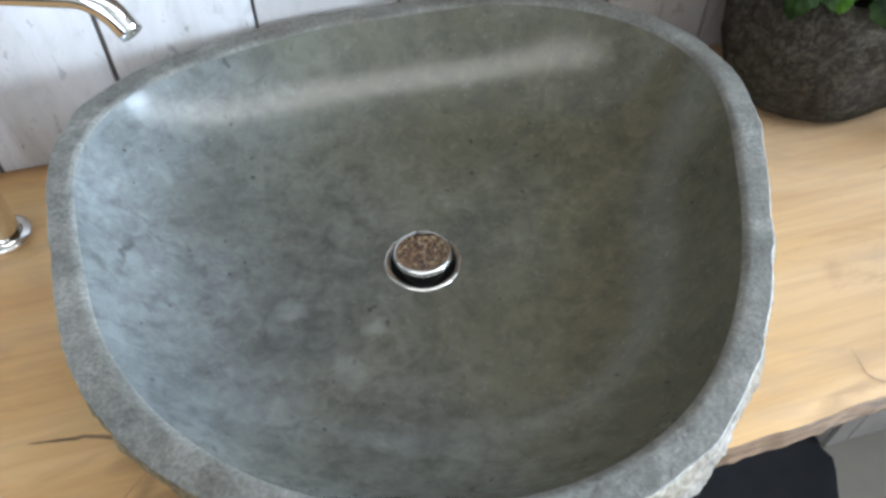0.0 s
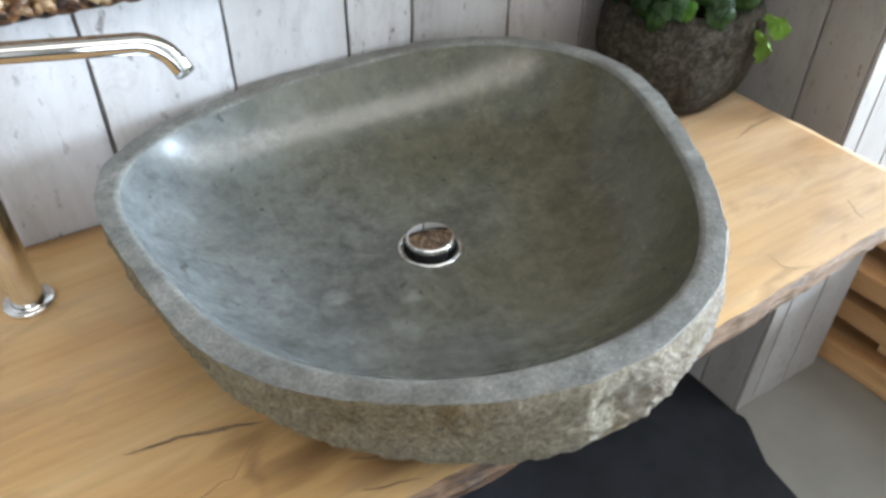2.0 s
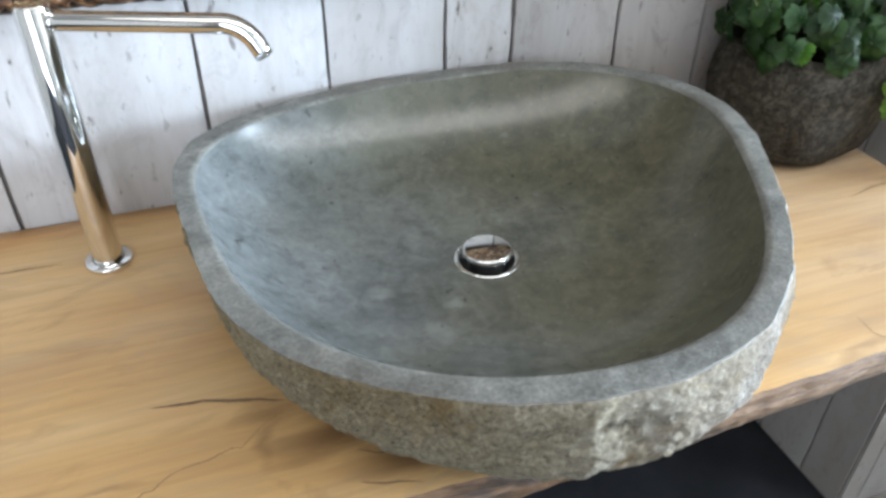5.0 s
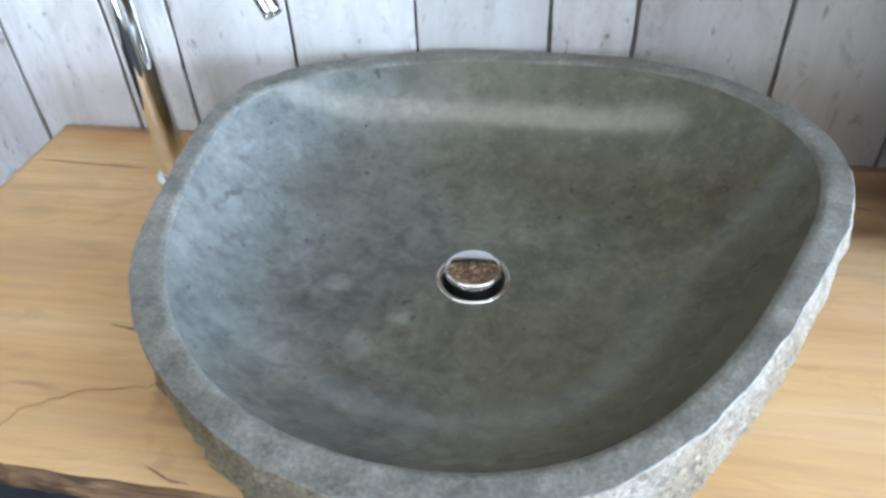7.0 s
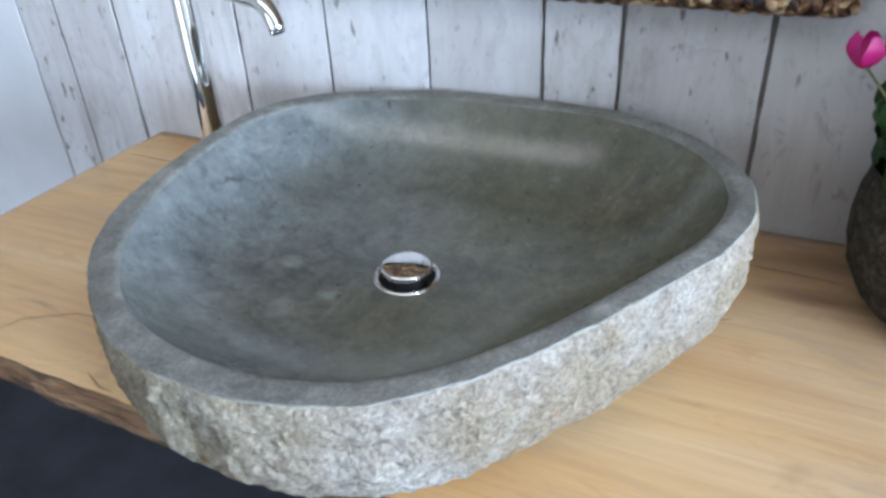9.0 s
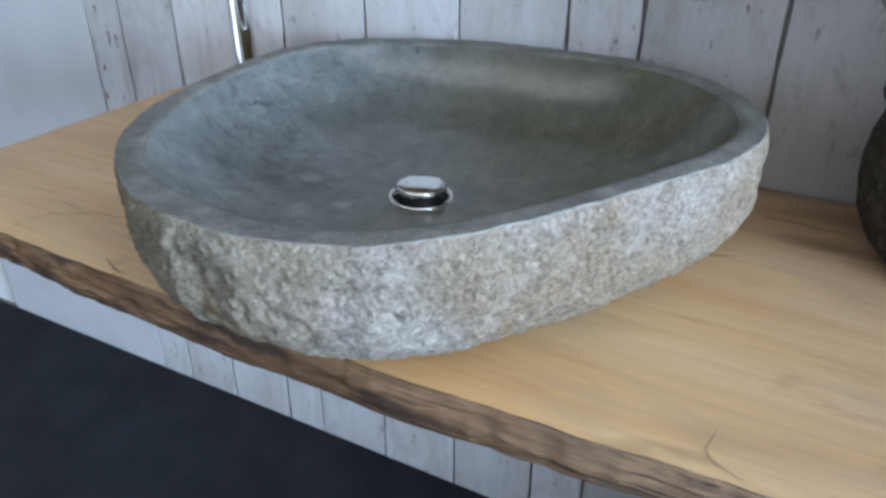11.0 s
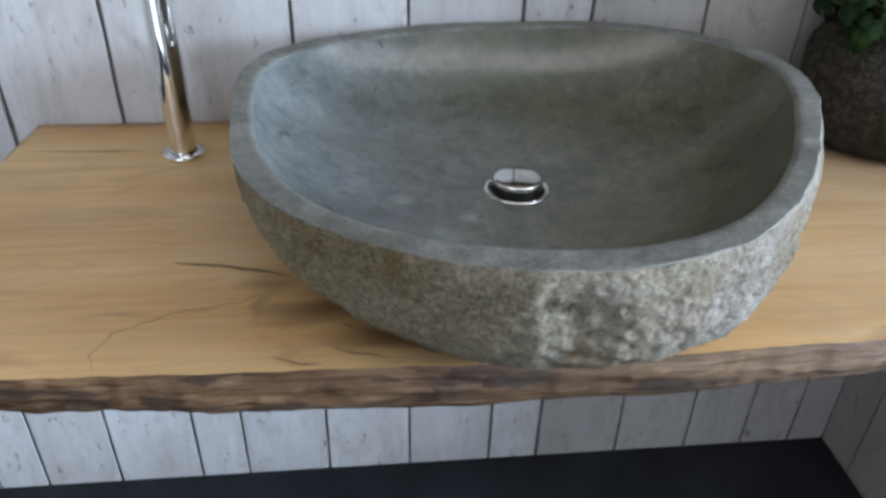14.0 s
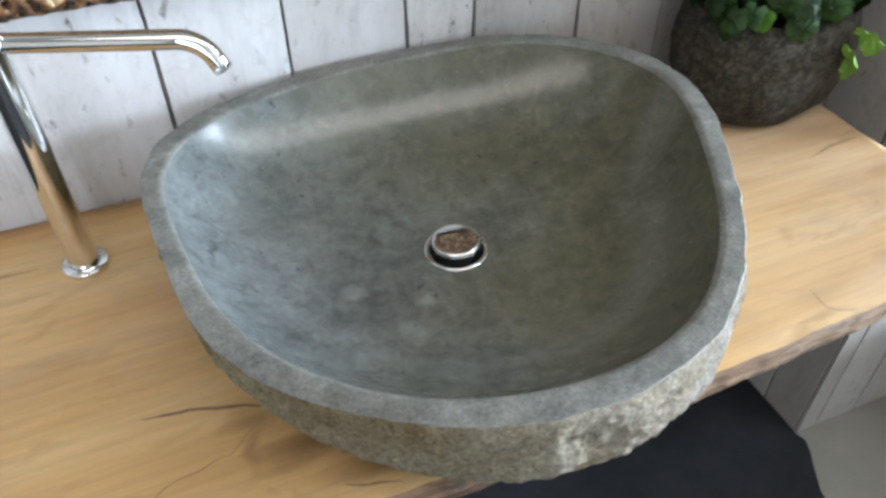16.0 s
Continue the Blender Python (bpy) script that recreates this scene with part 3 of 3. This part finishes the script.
# ---- the stone basin ----
CX, CY = 0.0, -0.30
OUT = (0.3128, 0.0015, 0.0101, 0.0080, 0.0009, 0.0049, 0.0219, -0.0055, 0.0044, 0.0042, 0.0009, -0.0020, 0.0026, 0.0012, -0.0008, -0.0003, 0.0014, -0.0007, 0.0001)
WIDE = (0.0255, -0.0013, -0.0016, -0.0005, 0.0002, 0.0014, 0.0004, 0.0009, 0.0009, 0.0012, -0.0007, -0.0002, 0.0004, 0.0008, 0.0001)
LIP = (0.1407, 0.0122, -0.0011, -0.0021, -0.0005, -0.0005, 0.0002, 0.0002, -0.0006, -0.0013)


def harmonics(c, a):
    return c[0] + sum(v * (math.cos if k % 2 else math.sin)((k + 1) // 2 * a) for k, v in enumerate(c) if k)


def inner_edge(a):
    return harmonics(OUT, a) - harmonics(WIDE, a)


SIDES = 420
DRAIN_R, BED = 0.037, 0.0385
DRAIN_DX, DRAIN_DY = 0.003, 0.004
basin = thing("stone_basin", (CX, CY, TOP), "oval grey river stone wash basin, polished inside and rough outside", "basin")
bm = bmesh.new()
rings, slots = [], []


def ring(fn, slot):
    rings.append([bm.verts.new(fn(2 * math.pi * q / SIDES)) for q in range(SIDES)])
    slots.append(slot)


def at(a, r, z):
    return (r * math.cos(a), r * math.sin(a), z)


def edge_out(a):
    return harmonics(OUT, a) + 0.0022 * noise.noise((math.cos(a) * 9, math.sin(a) * 9, 0)) + 0.0011 * noise.noise((math.cos(a) * 34, math.sin(a) * 34, 4))


def rim_at(a, r):
    return harmonics(LIP, a)


# inside, from the drain outwards
for q in range(29):
    s = q / 28

    def inner(a, s=s):
        ri = inner_edge(a)
        s2 = 1 - (1 - s) ** 1.35
        r = DRAIN_R + (ri - DRAIN_R) * s2
        t = r / ri
        lip = rim_at(a, ri) - 0.0035
        f = 0.35 * t ** 2.5 + 0.65 * t ** 6.2
        f0 = 0.35 * (DRAIN_R / ri) ** 2.5
        x, y, _ = at(a, r, 0)
        return (x + DRAIN_DX * (1 - s), y + DRAIN_DY * (1 - s), BED + (lip - BED) * (f - f0) / (1 - f0) + 0.0006 * noise.noise((r * math.cos(a) * 14, r * math.sin(a) * 14, 2)))

    ring(inner, 0)
ring(lambda a: at(a, inner_edge(a) + 0.0022, rim_at(a, inner_edge(a)) - 0.0008), 1)
for w in (0.12, 0.35, 0.6, 0.84, 0.985):
    def flat(a, w=w):
        r = (inner_edge(a) + 0.004) * (1 - w) + edge_out(a) * w
        return at(a, r, rim_at(a, r) + 0.0007 * noise.noise((r * math.cos(a) * 40, r * math.sin(a) * 40, 6)))

    ring(flat, 1)
def lump(c, s, h, per_metre):
    return noise.noise((0.31 * c * per_metre, 0.31 * s * per_metre, 0.15 * h * per_metre))


# outside, from the rim down to the foot
PROFILE = ((0.993, 1.002), (0.960, 1.007), (0.90, 1.012), (0.84, 1.014), (0.77, 1.012), (0.70, 1.014), (0.62, 1.013), (0.54, 1.010), (0.46, 1.002),
           (0.38, 0.988), (0.31, 0.968), (0.24, 0.940), (0.18, 0.908), (0.12, 0.866), (0.07, 0.823), (0.03, 0.778), (0.0, 0.715))
FINE = []
for (h0, f0), (h1, f1) in zip(PROFILE, PROFILE[1:]):
    FINE += [(h0 + (h1 - h0) * q / 3, f0 + (f1 - f0) * q / 3) for q in range(3)]
FINE.append(PROFILE[-1])
for h, f in FINE:
    def outer(a, h=h, f=f):
        c, s = math.cos(a), math.sin(a)
        e = edge_out(a)
        lean = 0.085 * max(0.0, -c) ** 2 * (1 - h) ** 0.6
        r = e * (f - lean)
        depth = min(1.0, (1 - h) * 6) * min(1.0, 0.25 + h * 4)
        r += depth * (0.0046 * lump(c, s, h, 9) + 0.0032 * lump(c, s, h, 24) + 0.0022 * lump(c, s, h, 60) + 0.0030 * lump(c, s, h, 120) + 0.0022 * lump(c, s, h, 210))
        dent = math.exp(-((a - radians(275)) / 0.10) ** 2) * max(0.0, 0.40 - h) * 0.018
        return at(a, r - dent, h * rim_at(a, e))

    ring(outer, 3 if h > 0.985 else 2)


def shell(name, first, last, materials, label, close=False):
    """One part of the stone out of the rings first to last."""
    me_bm = bmesh.new()
    made = [[me_bm.verts.new(v.co) for v in rings[q]] for q in range(first, last + 1)]
    for q, (a, b) in enumerate(zip(made, made[1:])):
        for k in range(SIDES):
            f = me_bm.faces.new((a[k], a[(k + 1) % SIDES], b[(k + 1) % SIDES], b[k]))
            f.material_index = 1 if len(materials) > 1 and slots[first + q + 1] == 3 else 0
    if close:
        me_bm.faces.new(list(reversed(made[-1])))
    part(name, me_bm, materials, basin, label)


inside_end = slots.index(1) - 1
rim_end = slots.index(3) - 1
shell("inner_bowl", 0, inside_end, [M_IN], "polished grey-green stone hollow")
shell("rim", inside_end, rim_end, [M_RIM], "flat sawn stone rim")
shell("outer_shell", rim_end, len(rings) - 1, [M_OUT, M_CHIP], "rough natural stone skin", True)
bm.free()

# ---- the drain ----
drain = thing("basin_drain", (CX + DRAIN_DX, CY + DRAIN_DY, TOP + BED), "round chrome pop-up drain set in the basin's bed", "drain")
bm = lathe(((0.0305, -0.014), (0.0312, -0.002), (0.0322, 0.0006), (0.0342, 0.0015), (0.0362, 0.0011), (0.0374, 0.0002), (0.0376, -0.0008), (0.0368, -0.012)), 72)
part("flange", bm, M_CHROME, drain, "chrome ring")
# throat and stem are coloured black for the darkness inside the drain
part("throat", lathe(((0.0, -0.013), (0.0308, -0.013), (0.0309, -0.011)), 48), M_BLACK, drain, "dark opening")
part("stem", lathe(((0.0205, -0.012), (0.0205, 0.0085), (0.0, 0.0086)), 40), M_BLACK, drain, "black stem in the dark gap under the cap")
part("cap", lathe([(0.0, 0.0070), (0.0262, 0.0072), (0.0279, 0.0082), (0.0286, 0.0102), (0.0285, 0.0122), (0.0277, 0.0138)] + [(0.0262 * q, 0.0147 + 0.0013 * (1 - q * q)) for q in (1.0, 0.9, 0.78, 0.62, 0.45, 0.28, 0.12, 0.0)], 72), M_CHROME, drain, "polished domed cap")

# ---- the tap ----
TX, TY = -0.402, -0.111
tap = thing("basin_tap", (TX, TY, TOP), "tall slim chrome basin tap with a bent spout", "tap")
part("base_ring", lathe(((0.0, 0.0002), (0.0258, 0.0002), (0.0268, 0.0016), (0.0268, 0.0062), (0.0258, 0.0076), (0.0180, 0.0080)), 56), M_CHROME, tap, "chrome base ring")
part("column", lathe(((0.0172, 0.006), (0.0172, 0.302), (0.0166, 0.3055), (0.0150, 0.307), (0.0, 0.307)), 48), M_CHROME, tap)
arm = Vector((0.205, -0.078, 0)).normalized()
pts = [Vector((0, 0, 0.290)) + arm * q * 0.0128 for q in range(1, 15)]
for q in range(1, 13):
    b = radians(62) * q / 12
    pts.append(Vector((0, 0, 0.290)) + arm * (0.1795 + 0.036 * math.sin(b)) + Vector((0, 0, -0.036 * (1 - math.cos(b)))))
tip = Vector((math.cos(radians(62)) * arm.x, math.cos(radians(62)) * arm.y, -math.sin(radians(62))))
pts += [pts[-1] + tip * 0.007, pts[-1] + tip * 0.014]
spout = part("spout", tube(pts, 0.0100, 28), M_CHROME, tap, "round bent chrome spout")
# black disc stands for the unlit inside of the spout
part("outlet", tube([pts[-1] - tip * 0.002, pts[-1] + tip * 0.0008], 0.0078, 24), M_BLACK, spout, "dark outlet")

# ---- woven panel on the wall ----
FX0, FX1, FZ0, FZ1 = -0.60, 0.385, TOP + 0.272, TOP + 1.02
frame_thing = thing("woven_panel", ((FX0 + FX1) / 2, 0, FZ0), "dark brown braided hyacinth panel hung on the boards", "wall panel")


def strand(a, b, phase, amp, radius, waves, shift):
    """One strand of a braid from a to b."""
    a, b = Vector(a), Vector(b)
    d = (b - a).normalized()
    side_way = Vector((-d.z, 0, d.x))
    n = int(waves * 14)
    pts, rad = [], []
    for q in range(n + 1):
        s = q / n
        w = 2 * math.pi * (waves * s) + phase
        pts.append(a.lerp(b, s) + side_way * (amp * math.sin(w) + shift) + Vector((0, -0.6 * amp * math.cos(2 * w) + 0.002 * noise.noise((s * 40, phase, shift * 90)), 0)))
        rad.append(radius * (0.85 + 0.35 * noise.noise((s * 60, phase * 3, shift * 50))))
    return pts, rad


hx = (FX1 - FX0) / 2
hz = FZ1 - FZ0
row_meshes = []
for k in range(3):
    for q in range(3):
        pts, rad = strand((-hx, -0.022, 0), (hx, -0.022, 0), q * 2 * math.pi / 3 + k * 1.3, 0.0090, 0.0074, 2 * hx / 0.066, 0.0)
        bm = tube(pts, rad, 7)
        me = bpy.data.meshes.new("strand")
        bm.to_mesh(me)
        bm.free()
        me.shade_smooth()
        me.materials.append(M_BRAID)
        row_meshes.append(me)
for q in range(int(hz / 0.0215)):
    for me in row_meshes[3 * (q % 3):3 * (q % 3) + 3]:
        link("strand", me, M_BRAID, frame_thing, at=(0.003 * math.sin(q * 2.1), 0.003 * math.sin(q * 1.3), 0.0125 + q * 0.0215))
for sx in (-1, 1):
    for q in range(3):
        pts, rad = strand((sx * (hx - 0.004), -0.024, 0.006), (sx * (hx - 0.004), -0.024, hz), q * 2 * math.pi / 3, 0.0090, 0.0078, hz / 0.066, 0.0)
        part("edge_strand", tube(pts, rad, 7), M_BRAID, frame_thing, "braided border strand")
part("backing", box(-hx + 0.02, hx - 0.02, -0.0055, -0.0008, 0.02, hz - 0.02), M_GAP, frame_thing, smooth=False)

# ---- plant in a stone pot ----
PX, PY = 0.566, -0.118
pot = thing("stone_pot", (PX, PY, TOP), "dark hollowed boulder used as a plant pot", "pot")
bm = bmesh.new()
rings = []
for r, z in ((0.0, 0.0), (0.55, 0.0), (0.72, 0.006), (0.84, 0.022), (0.93, 0.048), (0.985, 0.078), (1.0, 0.102), (0.985, 0.126), (0.95, 0.146), (0.89, 0.160), (0.82, 0.166), (0.72, 0.160), (0.68, 0.140), (0.0, 0.138)):
    if r == 0:
        rings.append([bm.verts.new((0, 0, z))])
        continue
    rr = []
    for q in range(120):
        a = 2 * math.pi * q / 120
        c, s = math.cos(a), math.sin(a)
        k = 1 + 0.035 * noise.noise((c * 2, s * 2, z * 12)) + 0.02 * noise.noise((c * 6, s * 6, z * 50)) + 0.008 * noise.noise((c * 18, s * 18, z * 140))
        rr.append(bm.verts.new((0.138 * r * k * c, 0.112 * r * k * s, z + (0.006 * noise.noise((c * 3, s * 3, 1)) if z > 0.1 else 0))))
    rings.append(rr)
bridge(bm, rings)
bmesh.ops.recalc_face_normals(bm, faces=bm.faces)
part("pot_body", bm, M_POT, pot)
bm = bmesh.new()
bmesh.ops.create_grid(bm, x_segments=24, y_segments=24, size=0.5, matrix=Matrix.LocRotScale((0, 0, 0.146), None, (0.19, 0.146, 1)))
for v in bm.verts:
    v.co.z += 0.004 * noise.noise((v.co.x * 60, v.co.y * 60, 0))
part("soil", bm, M_SOIL, pot, "dark potting soil")

plant = thing("cyclamen_plant", (PX, PY, TOP + 0.146), "leafy cyclamen with variegated leaves and magenta flowers", "plant")


def leaf_mesh(name, size, curl, material):
    """A heart-shaped leaf, stalk end at the origin, with a folded blade and a wavy rim."""
    bm = bmesh.new()
    rings = []
    centre = bm.verts.new((0, 0, 0))
    N = 44
    for k, f in enumerate((0.33, 0.66, 1.0)):
        rr = []
        for q in range(N):
            a = 2 * math.pi * q / N
            heart = 1 - 0.42 * math.exp(-((a - math.pi) / 0.42) ** 2) + 0.30 * math.exp(-(min(a, 2 * math.pi - a) / 0.4) ** 2)
            r = size * f * heart * (1 + (0.07 * math.sin(15 * a) if k == 2 else 0))
            x, y = r * math.cos(a), r * 0.92 * math.sin(a)
            rr.append(bm.verts.new((x, y, -0.45 * curl * (r * r) / size + 0.22 * abs(y) + (0.13 * size * math.sin(5 * a + size * 900) if k == 2 else 0.03 * size * math.sin(7 * a)))))
        rings.append(rr)
    bridge(bm, [[centre]] + rings)
    me = bpy.data.meshes.new(name)
    bm.to_mesh(me)
    bm.free()
    me.shade_smooth()
    me.materials.append(material)
    return me


LEAVES = [leaf_mesh("leaf", s, c, m) for s, c, m in ((0.019, 0.9, M_LEAF), (0.023, 1.3, M_LEAF), (0.015, 0.8, M_LEAF_NEW), (0.026, 1.5, M_LEAF), (0.021, 1.2, M_LEAF_PALE), (0.022, 0.9, M_LEAF), (0.017, 1.4, M_LEAF))]
rng = random.Random(11)
stalks = bmesh.new()
for q in range(298):
    a = rng.uniform(0, 2 * math.pi)
    e = rng.uniform(0, 1) ** 0.6
    rx, ry = 0.146 * e, 0.108 * e
    z = 0.046 + 0.100 * (1 - e * e) + rng.uniform(-0.025, 0.045)
    x, y = rx * math.cos(a), ry * math.sin(a)
    if PY + y > -0.03:
        y = -0.035 - PY
    tube([(x * 0.25, y * 0.25, -0.002), (x * 0.6, y * 0.6, z * 0.65), (x, y, z)], 0.0012, 5, stalks)
    ob = link("leaf", LEAVES[q % 7], M_LEAF, plant)
    tilt = 20 + 55 * e + rng.uniform(-18, 18)
    ob.matrix_basis = Matrix.Translation((x, y, z)) @ Matrix.Rotation(a + rng.uniform(-0.6, 0.6), 4, "Z") @ Matrix.Rotation(radians(tilt), 4, "Y") @ Matrix.Rotation(radians(rng.uniform(-25, 25)), 4, "X")
tagged(part("stalk_tuft", stalks, M_STEM, plant, "thin reddish stalks"), kind="stuff")
ivy = leaf_mesh("drooping_leaf", 0.023, 0.8, M_IVY)
for x, y, z, rz, ry in ((0.036, -0.126, -0.022, -20, 75), (0.062, -0.122, 0.002, 10, 55)):
    ob = link("drooping_leaf", ivy, M_IVY, plant, "fresh light green leaf")
    ob.matrix_basis = Matrix.Translation((x, y, z)) @ Matrix.Rotation(radians(rz), 4, "Z") @ Matrix.Rotation(radians(ry), 4, "Y")
for fx, fy, fz in ((-0.165, -0.03, 0.118), (-0.06, -0.02, 0.150), (-0.11, 0.03, 0.165), (0.01, 0.0, 0.175), (-0.02, 0.05, 0.160)):
    flower = part("flower", tube([(fx * 0.2, fy * 0.2, 0.0), (fx * 0.8, fy * 0.8, fz * 0.7), (fx, fy, fz + 0.004), (fx + 0.006, fy, fz)], 0.0013, 6), M_STEM, plant)
    for k in range(5):
        bm = bmesh.new()
        rows_ = []
        for j in range(6):
            w = j / 5
            half = 0.009 * math.sin(math.pi * (0.12 + 0.8 * w)) ** 0.8
            out = 0.012 * math.sin(w * 2.4)
            rows_.append([bm.verts.new((out + 0.001 * i * i, half * i, 0.030 * w)) for i in (-1, 0, 1)])
        for r0, r1 in zip(rows_, rows_[1:]):
            for i in range(2):
                bm.faces.new((r0[i], r0[i + 1], r1[i + 1], r1[i]))
        ob = part("petal", bm, M_PETAL, flower, "magenta petal")
        ob.matrix_basis = Matrix.Translation((fx, fy, fz)) @ Matrix.Rotation(k * 1.2566 + fx * 30, 4, "Z") @ Matrix.Translation((0.002, 0, 0))

# ---- timber stacked beyond the pier ----
for n, (z, d, tw, th) in enumerate(((0.0, 0.0, 1.2, 0.062), (0.112, 0.012, -1.5, 0.056), (0.222, -0.008, 0.8, 0.055), (0.331, 0.010, -0.6, 0.052))):
    bm = box(-0.30, 0.30, -0.55, 0.55, 0, th, 0.006)
    bmesh.ops.subdivide_edges(bm, edges=[e for e in bm.edges if abs(e.verts[0].co.y - e.verts[1].co.y) > 0.5], cuts=16)
    for v in bm.verts:
        v.co.x += 0.010 * noise.noise((v.co.y * 5, v.co.x * 4, n)) + 0.004 * noise.noise((v.co.y * 22, 0, n))
        v.co.z += 0.0 if v.co.z < 0.02 else 0.003 * noise.noise((v.co.x * 8, v.co.y * 8, n))
    ob = part("timber_slab", bm, M_SLAB, smooth=False)
    ob.matrix_world = pose(1.385 + d, -0.60, z + 0.0008, 0, 0, tw)
    tagged(ob, "raw orange-brown timber slab in a stack with spacers", "timber", "stacked slabs")
    if n:
        below = (0.062, 0.168, 0.277)[n - 1]
        for sy in (-1.0, -0.42):
            sp = part("spacer", box(-0.25, 0.25, -0.02, 0.02, 0, z - below - 0.004, 0.003), M_SLAB, smooth=False)
            sp.matrix_world = pose(1.385, sy, below + 0.004, 0, 0, 0)
            tagged(sp, "small square timber spacer between slabs", "spacer", "stack spacers")
